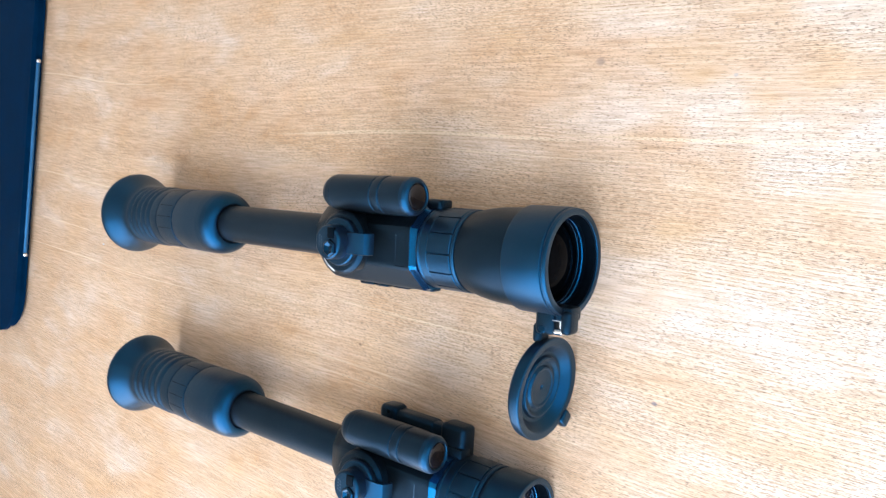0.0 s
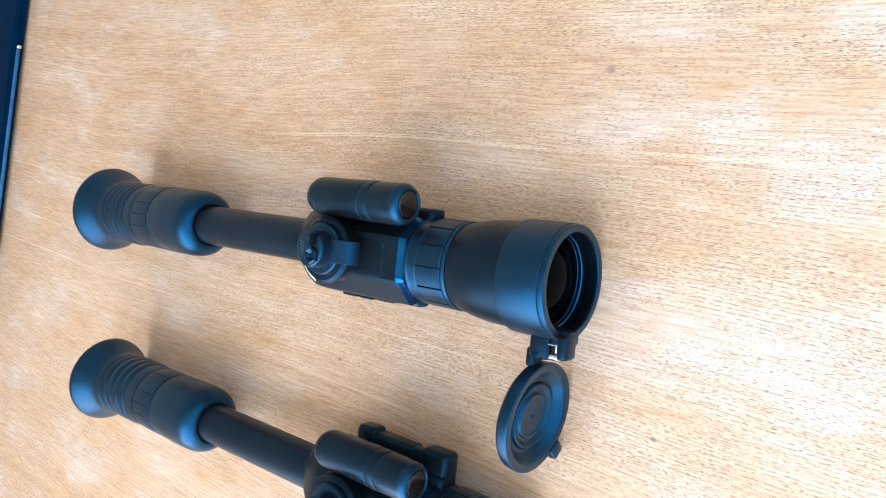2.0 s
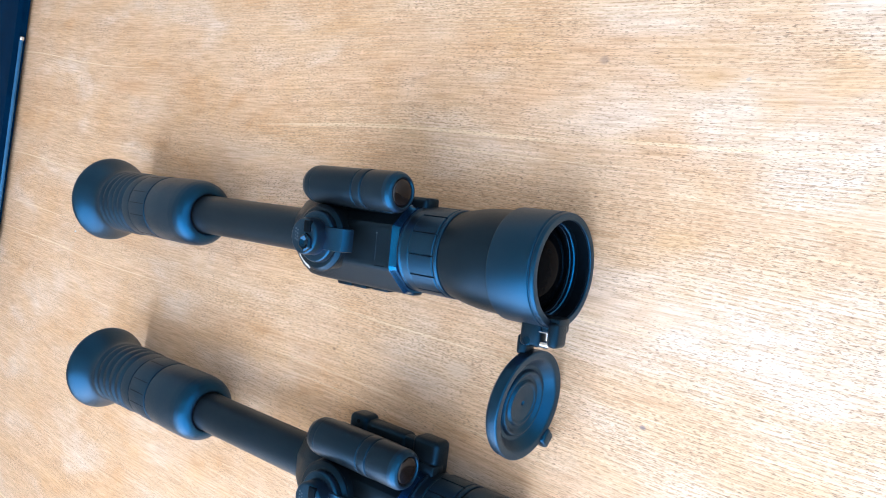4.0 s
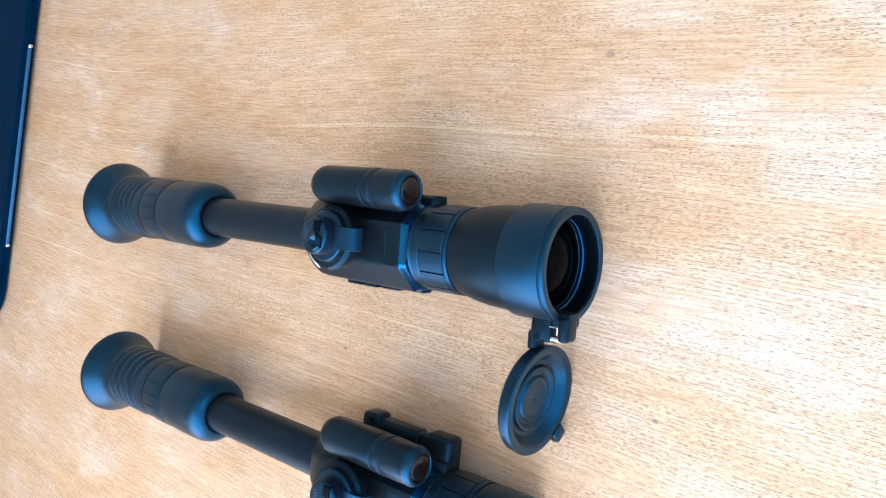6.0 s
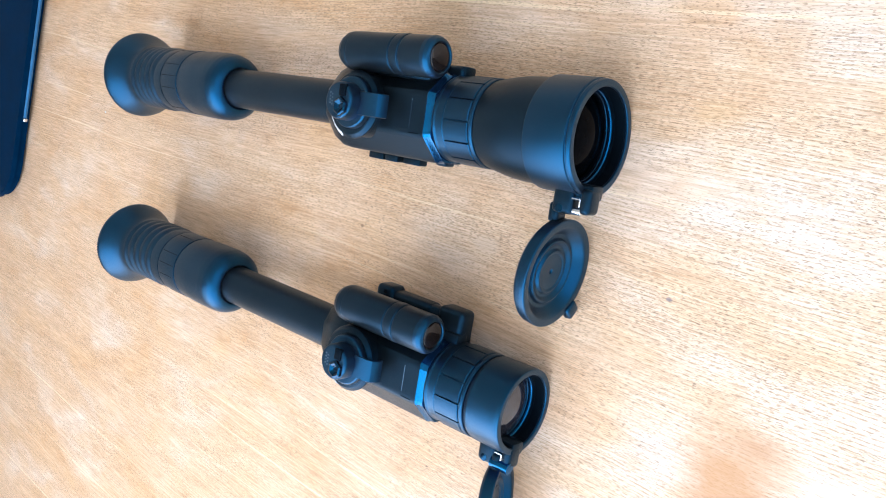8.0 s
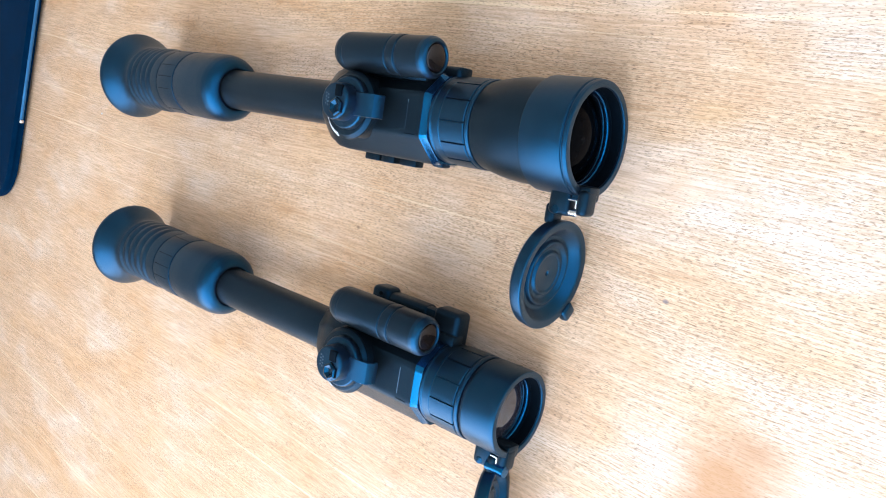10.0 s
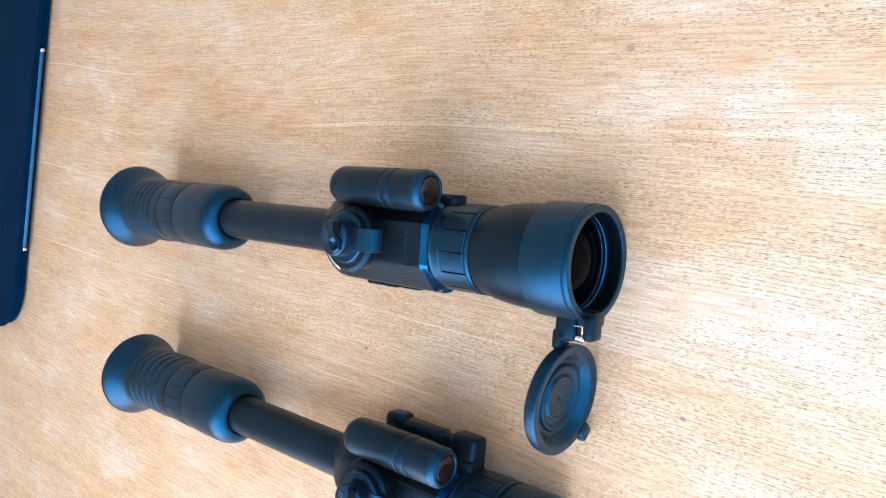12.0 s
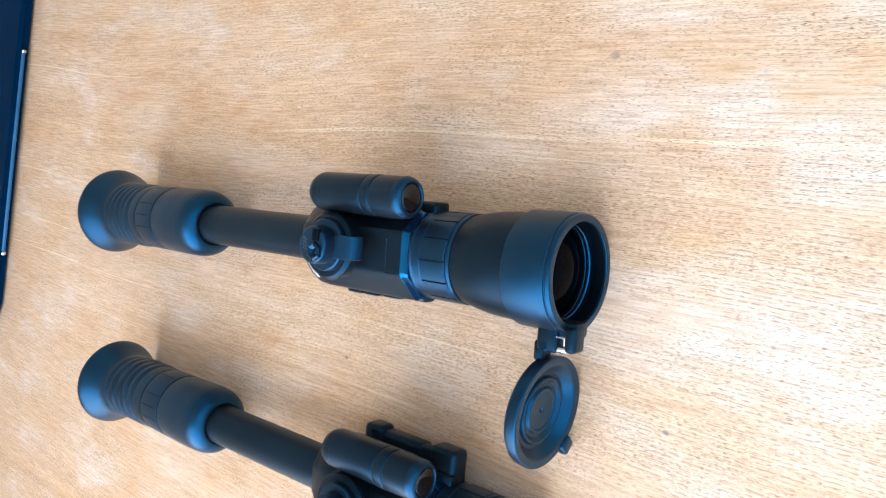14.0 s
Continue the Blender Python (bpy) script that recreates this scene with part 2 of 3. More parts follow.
def lathe(profile, seg=96, close=False, wave=None):
    """Turn (x, r) points round the x axis."""
    bm = bmesh.new()
    rings = []
    for x, r in profile:
        if r < 1e-6:
            rings.append([bm.verts.new((x, 0, 0))])
        else:
            ring = []
            for k in range(seg):
                a = 2 * math.pi * k / seg
                q = r + (wave(x, a) if wave else 0)
                ring.append(bm.verts.new((x, q * math.cos(a), q * math.sin(a))))
            rings.append(ring)
    pairs = list(zip(rings, rings[1:]))
    if close:
        pairs.append((rings[-1], rings[0]))
    for a, b in pairs:
        for k in range(seg):
            j = (k + 1) % seg
            if len(a) == 1 and len(b) == 1:
                continue
            if len(a) == 1:
                bm.faces.new((a[0], b[k], b[j]))
            elif len(b) == 1:
                bm.faces.new((a[k], a[j], b[0]))
            else:
                bm.faces.new((a[k], a[j], b[j], b[k]))
    return bm


def bent(profile, radius=0.0012, steps=3):
    """Round the corners of an (x, r) outline."""
    out = [profile[0]]
    for p, q, s in zip(profile, profile[1:], profile[2:]):
        a, b, c = Vector(p), Vector(q), Vector(s)
        d1, d2 = min(radius, (a - b).length * 0.45), min(radius, (c - b).length * 0.45)
        s1, s2 = b + (a - b).normalized() * d1, b + (c - b).normalized() * d2
        for i in range(steps + 1):
            t = i / steps
            v = s1 * (1 - t) ** 2 + b * 2 * t * (1 - t) + s2 * t * t
            out.append((v.x, v.y))
    out.append(profile[-1])
    return out


def box(sx, sy, sz, centre=(0, 0, 0), bevel=0.0008, segs=2, turn=None, bm=None):
    b = bm or bmesh.new()
    made = bmesh.ops.create_cube(b, size=1)
    m = Matrix.Translation(centre) @ (turn or Matrix.Identity(4)) @ Matrix.Diagonal((sx, sy, sz, 1))
    bmesh.ops.transform(b, matrix=m, verts=made["verts"])
    if bevel:
        edges = {e for v in made["verts"] for e in v.link_edges}
        bmesh.ops.bevel(b, geom=list(edges), offset=bevel, segments=segs, affect="EDGES", profile=0.5)
    return b


def loft(sections):
    """Skin equal rings of points, closing both ends."""
    bm = bmesh.new()
    rings = [[bm.verts.new(p) for p in s] for s in sections]
    for a, b in zip(rings, rings[1:]):
        for k in range(len(a)):
            j = (k + 1) % len(a)
            bm.faces.new((a[k], a[j], b[j], b[k]))
    bm.faces.new(rings[0])
    bm.faces.new(list(reversed(rings[-1])))
    return bm


def slab(outline, z0, z1, bevel=0.001, segs=3):
    """A plate from a plan outline with rounded upper and lower edges."""
    bm = bmesh.new()
    low = [bm.verts.new((x, y, z0)) for x, y in outline]
    top = [bm.verts.new((x, y, z1)) for x, y in outline]
    n = len(outline)
    bm.faces.new(list(reversed(low)))
    bm.faces.new(top)
    for k in range(n):
        bm.faces.new((low[k], low[(k + 1) % n], top[(k + 1) % n], top[k]))
    if bevel:
        rim = [e for e in bm.edges if abs(e.verts[0].co.z - e.verts[1].co.z) < 1e-7]
        bmesh.ops.bevel(bm, geom=rim, offset=bevel, segments=segs, affect="EDGES", profile=0.5)
    return bm


def rounded(x0, y0, x1, y1, r, steps=10):
    pts = []
    for cx, cy, a0 in ((x1 - r, y1 - r, 0), (x0 + r, y1 - r, 90), (x0 + r, y0 + r, 180), (x1 - r, y0 + r, 270)):
        for i in range(steps + 1):
            a = radians(a0 + 90 * i / steps)
            pts.append((cx + r * math.cos(a), cy + r * math.sin(a)))
    return pts


def turned_up(profile, seg, at):
    """A lathe form standing upright (axis z) at a place."""
    bm = lathe(profile, seg)
    bmesh.ops.transform(bm, matrix=Matrix.Translation(at) @ Matrix.Rotation(radians(-90), 4, "Y"), verts=bm.verts)
    return bm


# ---- room ----
# unseen shell closing the place; walls and ceiling bounce light onto the table
FLOOR_Z, CEIL_Z = -0.75, 2.05
X0, X1, Y0, Y1 = -2.0, 1.40, -0.88, 2.2


def plate(name, x0, y0, z0, x1, y1, z1, mat, label, category="wall"):
    bm = box(x1 - x0, y1 - y0, z1 - z0, ((x0 + x1) / 2, (y0 + y1) / 2, (z0 + z1) / 2), 0)
    return tagged(part(name, bm, mat, smooth=False), label, category, kind="structure")


plate("floor", X0, Y0, FLOOR_Z - 0.1, X1, Y1, FLOOR_Z, FLOORING, "plain brown floor under the table", "floor")
plate("ceiling", X0, Y0, CEIL_Z, X1, Y1, CEIL_Z + 0.1, PLASTER, "unseen plain cream painted ceiling over the room", "ceiling")
plate("wall_north", X0 - 0.15, Y1, FLOOR_Z - 0.1, X1 + 0.15, Y1 + 0.15, CEIL_Z + 0.1, PLASTER, "unseen plain cream painted wall of the room")
plate("wall_west", X0 - 0.15, Y0, FLOOR_Z - 0.1, X0, Y1, CEIL_Z + 0.1, PLASTER, "unseen plain cream painted wall of the room")
# east opening and its window are added, out of view, for fill light
EY0, EY1, EZ0, EZ1 = -0.70, 0.70, 0.10, 1.72
east = bmesh.new()
for a, b, c, d in ((Y0, FLOOR_Z - 0.1, EY0, CEIL_Z + 0.1), (EY1, FLOOR_Z - 0.1, Y1, CEIL_Z + 0.1), (EY0, FLOOR_Z - 0.1, EY1, EZ0), (EY0, EZ1, EY1, CEIL_Z + 0.1)):
    box(0.15, c - a, d - b, (X1 + 0.075, (a + c) / 2, (b + d) / 2), 0, bm=east)
tagged(part("wall_east", east, PLASTER, smooth=False), "unseen cream painted wall with a window opening", "wall", kind="structure")
WX0, WX1, WZ0, WZ1 = -0.42, 1.26, 0.04, 1.90
south = bmesh.new()
for a, b, c, d in ((X0 - 0.15, FLOOR_Z - 0.1, WX0, CEIL_Z + 0.1), (WX1, FLOOR_Z - 0.1, X1 + 0.15, CEIL_Z + 0.1), (WX0, FLOOR_Z - 0.1, WX1, WZ0), (WX0, WZ1, WX1, CEIL_Z + 0.1)):
    box(c - a, 0.2, d - b, ((a + c) / 2, Y0 - 0.1, (b + d) / 2), 0, bm=south)
tagged(part("wall_south", south, PLASTER, smooth=False), "unseen cream painted wall with a window opening", "wall", kind="structure")
win = tagged(empty("window_1", pose((WX0 + WX1) / 2, Y0 - 0.12, WZ0)), "white framed window beside the table", "window", kind="structure")
W, H = WX1 - WX0, WZ1 - WZ0
for sx, sz, cx, cz in ((W, 0.06, 0, 0.03), (W, 0.06, 0, H - 0.03), (0.06, H - 0.12, -W / 2 + 0.03, H / 2), (0.06, H - 0.12, W / 2 - 0.03, H / 2), (0.05, H - 0.12, 0, H / 2)):
    part("window_frame", box(sx, 0.06, sz, (cx, 0, cz), 0.004), FRAMEPAINT, win)
win = tagged(empty("fill_window", pose(X1 + 0.09, (EY0 + EY1) / 2, EZ0, 0, 0, 90)), "added out-of-view window that brightens the table end", "window", kind="structure")
W, H = EY1 - EY0, EZ1 - EZ0
for sx, sz, cx, cz in ((W, 0.06, 0, 0.03), (W, 0.06, 0, H - 0.03), (0.06, H - 0.12, -W / 2 + 0.03, H / 2), (0.06, H - 0.12, W / 2 - 0.03, H / 2), (0.05, H - 0.12, 0, H / 2)):
    part("window_frame", box(sx, 0.06, sz, (cx, 0, cz), 0.004), FRAMEPAINT, win)

# ---- table ----
table = tagged(empty("table", pose(0, 0, 0)), "light oak veneered table with worn varnished top", "table")
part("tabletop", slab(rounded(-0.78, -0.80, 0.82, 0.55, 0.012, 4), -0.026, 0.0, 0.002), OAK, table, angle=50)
for lx, ly in ((-0.70, -0.72), (0.74, -0.72), (-0.70, 0.47), (0.74, 0.47)):
    part("leg", box(0.05, 0.05, 0.724, (lx, ly, -0.388), 0.003), OAK, table)
for cx, cy, sx, sy in ((0.02, -0.72, 1.39, 0.02), (0.02, 0.47, 1.39, 0.02), (-0.70, -0.125, 0.02, 1.14), (0.74, -0.125, 0.02, 1.14)):
    part("apron", box(sx, sy, 0.08, (cx, cy, -0.0665), 0.001), OAK, table)

# ---- laptop ----
lap = tagged(empty("laptop", pose(-0.3085, 0.0460, 0, 0, 0, -10.6)), "closed dark laptop lying flat on the table", "laptop")
part("base", slab(rounded(-0.300, -0.233, -0.004, 0.233, 0.058, 16), 0.003, 0.0105, 0.0025), LAPTOP, lap)
part("lid", slab(rounded(-0.303, -0.236, -0.001, 0.236, 0.060, 16), 0.0110, 0.0165, 0.0020), LAPTOP, lap)
strip = part("front_strip", box(0.0030, 0.236, 0.0040, (0.0000, 0.0, 0.0090), 0.0012, 3), STRIP, lap, "clear grey strip along the front edge")
part("strip_line", box(0.0010, 0.228, 0.0010, (0.0016, 0.0, 0.0092), 0.0003, 1), STRIP, strip)
for y in (-0.119, 0.119):
    part("strip_end", box(0.0050, 0.0045, 0.0050, (0.0004, y, 0.0090), 0.0015, 3), STEEL, lap, "pale shiny end of the strip")
for x in (-0.26, -0.03):
    for y in (-0.16, 0.16):
        part("foot", turned_up([(0.0, 0.0), (0.0, 0.006), (0.0035, 0.006), (0.0035, 0.0)], 20, (x, y, 0)), RUBBER, lap)


# ---- scopes ----
def octagon(s, k=1.0, lean=0.0):
    plan = ((-0.0125, 0.0255), (0.0125, 0.0255), (0.0255, 0.0120), (0.0255, -0.0120), (0.0125, -0.0235), (-0.0125, -0.0235), (-0.0276, -0.0115), (-0.0276, 0.0100))
    pts = []
    for i, p in enumerate(plan):
        q, r = Vector(plan[i - 1]), Vector(plan[(i + 1) % 8])
        c = Vector(p)
        for f in (0.14, 0.05):
            pts.append(c + (q - c) * f)
        for f in (0.05, 0.14):
            pts.append(c + (r - c) * f)
    return [(s + lean * v.y, v.x * k, v.y * k) for v in pts]


def scope(m, long_objective, reach, label):
    thing = tagged(empty("rifle_scope", m), label, "scope", "pair of rifle scopes on the table")
    # eyepiece end
    flare = [(0.0010, 0.0300), (0.0, 0.0340), (0.0004, 0.0356), (0.0020, 0.0362), (0.0042, 0.0356), (0.009, 0.0330), (0.0145, 0.0300), (0.0200, 0.0272), (0.0230, 0.0262)]
    flare = [(x - 0.0030 - reach, r) for x, r in flare]
    ridges = []
    for i in range(5):
        s = 0.0235 - reach * (1 - i / 5) + i * 0.0078
        ridges += [(s, 0.0256), (s + 0.0022, 0.0261), (s + 0.0046, 0.0258), (s + 0.0062, 0.0249), (s + 0.0070, 0.0250)]
    back = [(0.0715, 0.0252), (0.0715, 0.018), (0.030, 0.018), (0.012, 0.0255), (-0.0020 - reach, 0.0300)]
    cup = lathe(flare + ridges + [(0.0640, 0.0254), (0.0705, 0.0253)] + back, 96)
    for v in cup.verts:
        if v.co.x < 0.03:
            v.co.y -= (0.03 - v.co.x) * reach * 9
    part("eyecup", cup, RUBBER, thing, "flared ribbed rubber eyecup", angle=40)
    part("ocular", lathe([(0.031, 0.0), (0.031, 0.0175)], 48), GLOSS, thing)
    ring = part("dioptre_ring", lathe(bent([(0.0722, 0.022), (0.0722, 0.0253), (0.0960, 0.0256), (0.0960, 0.022)], 0.0005), 96), RUBBER, thing)
    for a in (20, 62, 84, 106, 150, 200, 260, 320):
        turn = Matrix.Rotation(radians(a - 90), 4, "X")
        part("groove_line", box(0.020, 0.0005, 0.0006, (0.0845, 0, 0.02530), 0.0001, 1), BORE, ring).matrix_basis = turn
    part("eyepiece_sleeve", lathe(bent([(0.0962, 0.022), (0.0962, 0.0254), (0.1150, 0.0259), (0.1310, 0.0259), (0.1370, 0.0255), (0.1415, 0.0243), (0.1447, 0.0222), (0.1468, 0.0195), (0.1478, 0.0168), (0.1474, 0.0155), (0.1462, 0.0149)], 0.0012), 96), RUBBER, thing, angle=60)
    part("tube", lathe([(0.135, 0.0), (0.135, 0.0148), (0.2665, 0.0148), (0.2665, 0.0)], 72), ANODISED, thing, "plain anodised metal tube")
    # body block
    part("body", loft([octagon(0.2610, 0.62, 0.25), octagon(0.2680, 0.82, 0.3), octagon(0.2780, 0.97, 0.3), octagon(0.2880, 1.0, 0.2), octagon(0.3600, 1.0), octagon(0.3638, 1.0)]), PLASTIC, thing, angle=25)
    part("front_collar", loft([octagon(0.3639, 1.0), octagon(0.3643, 1.003), octagon(0.3664, 0.966), octagon(0.3692, 0.955)]), SATIN, thing, "satin chamfered metal collar", angle=20)
    # highlight on the seam's end, painted as a pale dot
    part("seam_glint", box(0.0004, 0.0008, 0.0003, (0.3527, 0.0074, 0.02555), 0), GREY_MARK_GLINT, thing)
    # same seam, coloured paler on the short scope as if catching light
    part("seam_line", box(0.0005, 0.0160, 0.0003, (0.3527, -0.0008, 0.02548), 0), SEAM_DIM if long_objective else GREY_MARK_GLINT, thing)
    part("seam_line", box(0.0080, 0.0005, 0.0003, (0.3566, -0.0116, 0.02548), 0), BORE, thing)
    part("clamp_screw", box(0.0090, 0.0050, 0.0090, (0.3600, -0.0268, -0.0030), 0.0018, 3), PLASTIC, thing)
    # turret
    tx, ty = 0.3160, 0.0010
    bx, by = 0.3110, 0.0005
    turret = part("turret", turned_up(bent([(0.014, 0.0), (0.014, 0.0198), (0.0280, 0.0198), (0.0325, 0.0180), (0.0335, 0.0160), (0.0335, 0.0)], 0.0022, 5), 72, (bx, by, 0)), PLASTIC, thing, angle=50)
    part("turret_rim", turned_up(bent([(0.0318, 0.0150), (0.0318, 0.0206), (0.0334, 0.0206), (0.0358, 0.0184), (0.0362, 0.0150)], 0.0005), 72, (tx - 0.003, ty - 0.001, 0)), PLASTIC, turret)
    cap = part("turret_cap", turned_up(bent([(0.0400, 0.0), (0.0400, 0.0114), (0.0488, 0.0110), (0.0500, 0.0100), (0.0500, 0.0)], 0.0008), 64, (tx, ty, 0)), RUBBER, thing)
    part("cap_knob", turned_up(bent([(0.0496, 0.0), (0.0496, 0.0058), (0.0516, 0.0056), (0.0522, 0.0042), (0.0504, 0.0018), (0.0504, 0.0)], 0.0003), 6, (tx + 0.0036, ty - 0.0034, 0)), GLOSS, cap, "faceted glossy knob", angle=15)
    part("cap_notch", box(0.0056, 0.0070, 0.0024, (tx + 0.0040, ty + 0.0062, 0.0497), 0.0006, 2), BORE, cap)
    for i in range(4):
        for j in range(2):
            part("marking", box(0.0010, 0.0008, 0.0004, (tx - 0.0062 + 0.0018 * j, ty + 0.0040 - i * 0.0020 - j * 0.0008, 0.0501), 0), GREY_MARK_GLINT, cap)
    for i in range(9):
        a = radians(196 + i * 6.6)
        part("scale_mark", box(0.0036, 0.0017, 0.0005, (tx - 0.003 + 0.0196 * math.cos(a), ty - 0.001 + 0.0196 * math.sin(a), 0.0347), 0, turn=Matrix.Rotation(a, 4, "Z") @ Matrix.Rotation(radians(47), 4, "Y")), SCALE, turret, "white mark on the turret rim")
    strap = turned_up(bent([(0.0362, 0.0), (0.0362, 0.0158), (0.0398, 0.0156), (0.0408, 0.0148), (0.0408, 0.0)], 0.0006), 64, (tx, ty, 0))
    path = [(tx + 0.0100, 0.0415), (tx + 0.0200, 0.0408), (tx + 0.0228, 0.0396), (tx + 0.0243, 0.0372), (tx + 0.0247, 0.0335)]
    rows = []
    for (x, z), (nx, nz) in zip(path, ((0, 1), (0.15, 1), (0.6, 0.8), (0.95, 0.3), (1, 0))):
        rows.append([strap.verts.new((x + nx * o, ty + w, z + nz * o)) for w, o in ((-0.0070, 0.0), (-0.0066, 0.0009), (0.0066, 0.0009), (0.0070, 0.0), (0.0066, -0.0009), (-0.0066, -0.0009))])
    for a, b in zip(rows, rows[1:]):
        for k in range(6):
            strap.faces.new((a[k], a[(k + 1) % 6], b[(k + 1) % 6], b[k]))
    strap.faces.new(rows[0])
    strap.faces.new(list(reversed(rows[-1])))
    part("cap_strap", strap, RUBBER, cap)
    # infrared illuminator on its clamp
    iy, iz, ir = 0.0322, 0.0270, 0.0119
    def tube_at(profile, seg=64):
        bm = lathe(profile, seg)
        bmesh.ops.translate(bm, vec=(0, iy, iz), verts=bm.verts)
        return bm
    ill = part("illuminator", tube_at(bent([(0.2945, 0.0), (0.2945, 0.0060), (0.2962, 0.0096), (0.3000, ir - 0.0004), (0.3040, ir), (0.3044, ir - 0.0002), (0.3048, ir), (0.3402, ir), (0.3406, ir - 0.0006), (0.3410, ir - 0.0006), (0.3414, ir + 0.0002), (0.3476, ir + 0.0002), (0.3480, ir - 0.0006), (0.3484, ir - 0.0006), (0.3488, ir), (0.3660, ir)], 0.0004)), ANODISED, thing, "cylindrical infrared torch")
    part("bezel", tube_at(bent([(0.3655, ir), (0.3684, ir), (0.3708, ir - 0.0012), (0.3718, ir - 0.0030), (0.3708, ir - 0.0037), (0.3640, ir - 0.0039), (0.3640, 0.0)], 0.0005)), RUBBER, ill)
    part("lens", tube_at([(0.3660, 0.0), (0.3660, ir - 0.0040), (0.3706, ir - 0.0040)] + [(0.3706 + 0.0016 * math.sin(radians(9 * i)), (ir - 0.0040) * math.cos(radians(9 * i))) for i in range(1, 10)] + [(0.3722, 0.0)]), IRLENS, ill)
    clamp = part("clamp", box(0.060, 0.016, 0.016, (0.3300, 0.0270, 0.0130), 0.002), PLASTIC, thing)
    part("clamp_saddle", box(0.050, 0.020, 0.006, (0.3300, 0.0310, 0.0180), 0.0015), PLASTIC, clamp)
    out = 0.0 if long_objective else 0.0125
    rail = part("side_rail", box(0.070, 0.012, 0.010, (0.3385, 0.0245, 0.0010), 0.0015), PLASTIC, thing, "notched side accessory rail")
    if long_objective:
        blocks = ((0.3640, 0.0180, 0.010, 0.0125, 0.0010),)
    else:
        blocks = ((0.3085, 0.0150, 0.0240, 0.0140, -0.0010), (0.3290, 0.0380, 0.0215, 0.0120, -0.0020), (0.3500, 0.0200, 0.0180, 0.0120, -0.0040), (0.3630, 0.0200, 0.0235, 0.0140, -0.0030))
    for s, w, deep, high, up in blocks:
        part("rail_block", box(w, deep, high, (s, 0.0205 + deep / 2, up), 0.0034, 4), PLASTIC, rail)
    if not long_objective:
        for s, y in ((0.3100, 0.0405), (0.3240, 0.0350), (0.3300, 0.0350), (0.3380, 0.0350)):
            part("screw_hole", turned_up([(0.0066, 0.0), (0.0066, 0.0013), (0.0072, 0.0013), (0.0072, 0.0)], 16, (s, y, -0.0008 if s < 0.315 else -0.0028)), BORE, rail)
    part("clamp_bar", box(0.058, 0.008 + out, 0.0080, (0.3330, 0.0250 + out / 2, -0.0010), 0.002), PLASTIC, rail)
    foot = part("base_rail", box(0.046, 0.040, 0.008, (0.3200, -0.002, -0.0250), 0.001), PLASTIC, thing)
    for s, w, z in ((0.2925, 0.0136, -0.0140), (0.3070, 0.0118, -0.0140), (0.3220, 0.0150, -0.0175)):
        part("rail_tooth", box(w, 0.0060, 0.0080, (s, -0.0302, z), 0.0010), PLASTIC, foot)
    # focus ring
    focus = part("focus_ring", lathe(bent([(0.3690, 0.020), (0.3690, 0.0252), (0.3705, 0.0258), (0.3718, 0.0252), (0.3770, 0.0252), (0.3776, 0.0248), (0.3960, 0.0248), (0.3966, 0.0260), (0.3990, 0.0257), (0.3995, 0.020)], 0.0005), 96), RUBBER, thing, angle=40)
    pads = 13
    da = 2 * math.pi / pads
    pad = None
    for k in range(pads):
        if pad is None:
            bm = bmesh.new()
            secs = []
            for s in (0.3778, 0.3784, 0.3952, 0.3958):
                low = 0.0 if 0.3780 < s < 0.3955 else 0.0005
                outer = [(s, (0.0259 - low) * math.cos(a), (0.0259 - low) * math.sin(a)) for a in [da * (-0.455 + 0.91 * i / 8) for i in range(9)]]
                inner = [(s, 0.0240 * math.cos(a), 0.0240 * math.sin(a)) for a in (da * 0.47, -da * 0.47)]
                secs.append(outer + inner)
            bm.free()
            pad = part("grip_pad", loft(secs), RUBBER, focus, angle=35)
            first = pad
        else:
            pad = new("grip_pad", first.data)
            pad.parent = focus
        pad.matrix_basis = Matrix.Rotation(radians(106) + k * da, 4, "X")
    # objective
    if long_objective:
        end, rim, bore = 0.4655, 0.0305, 0.0268
        bell = [(0.3995, 0.020), (0.3995, 0.0252), (0.4040, 0.0262), (0.4100, 0.0274), (0.4170, 0.0284), (0.4260, 0.0289), (0.4350, 0.0290), (0.4365, 0.0290)]
        part("objective_bell", lathe(bell + [(0.4365, 0.024), (0.3995, 0.020)], 112), PLASTIC, thing, angle=35)
        part("sunshade", lathe(bent([(0.4366, 0.028), (0.4366, rim + 0.0004), (end - 0.0036, rim + 0.0006), (end - 0.0034, rim - 0.0002), (end - 0.0026, rim - 0.0002), (end - 0.0024, rim + 0.0004), (end, rim), (end, bore), (end - 0.0016, bore - 0.0003), (end - 0.0020, bore + 0.0008), (0.4366, 0.028)], 0.0005), 128), RUBBER, thing, angle=40)
    else:
        end, rim, bore = 0.4247, 0.0257, 0.0222
        part("objective_bell", lathe(bent([(0.3995, 0.020), (0.3995, 0.0250), (0.4020, 0.0259), (end - 0.0030, rim + 0.0003), (end, rim), (end, bore), (end - 0.0015, bore - 0.0004), (end - 0.0020, bore + 0.0006), (0.3995, 0.020)], 0.0006), 128), RUBBER, thing, angle=40)
    part("rim_ring", lathe(bent([(end - 0.0012, bore + 0.0004), (end - 0.0018, bore - 0.0003), (end - 0.0078, bore - 0.0009), (end - 0.0080, bore - 0.0002)], 0.0003), 112), BORE, thing, angle=40)
    lr = bore - 0.0018
    part("barrel", lathe(bent([(end - 0.0076, bore - 0.0002), (end - 0.0080, bore - 0.0010), (end - 0.0200, bore - 0.0012), (end - 0.0200, bore - 0.0024)], 0.0004), 112), BORE, thing, angle=40)
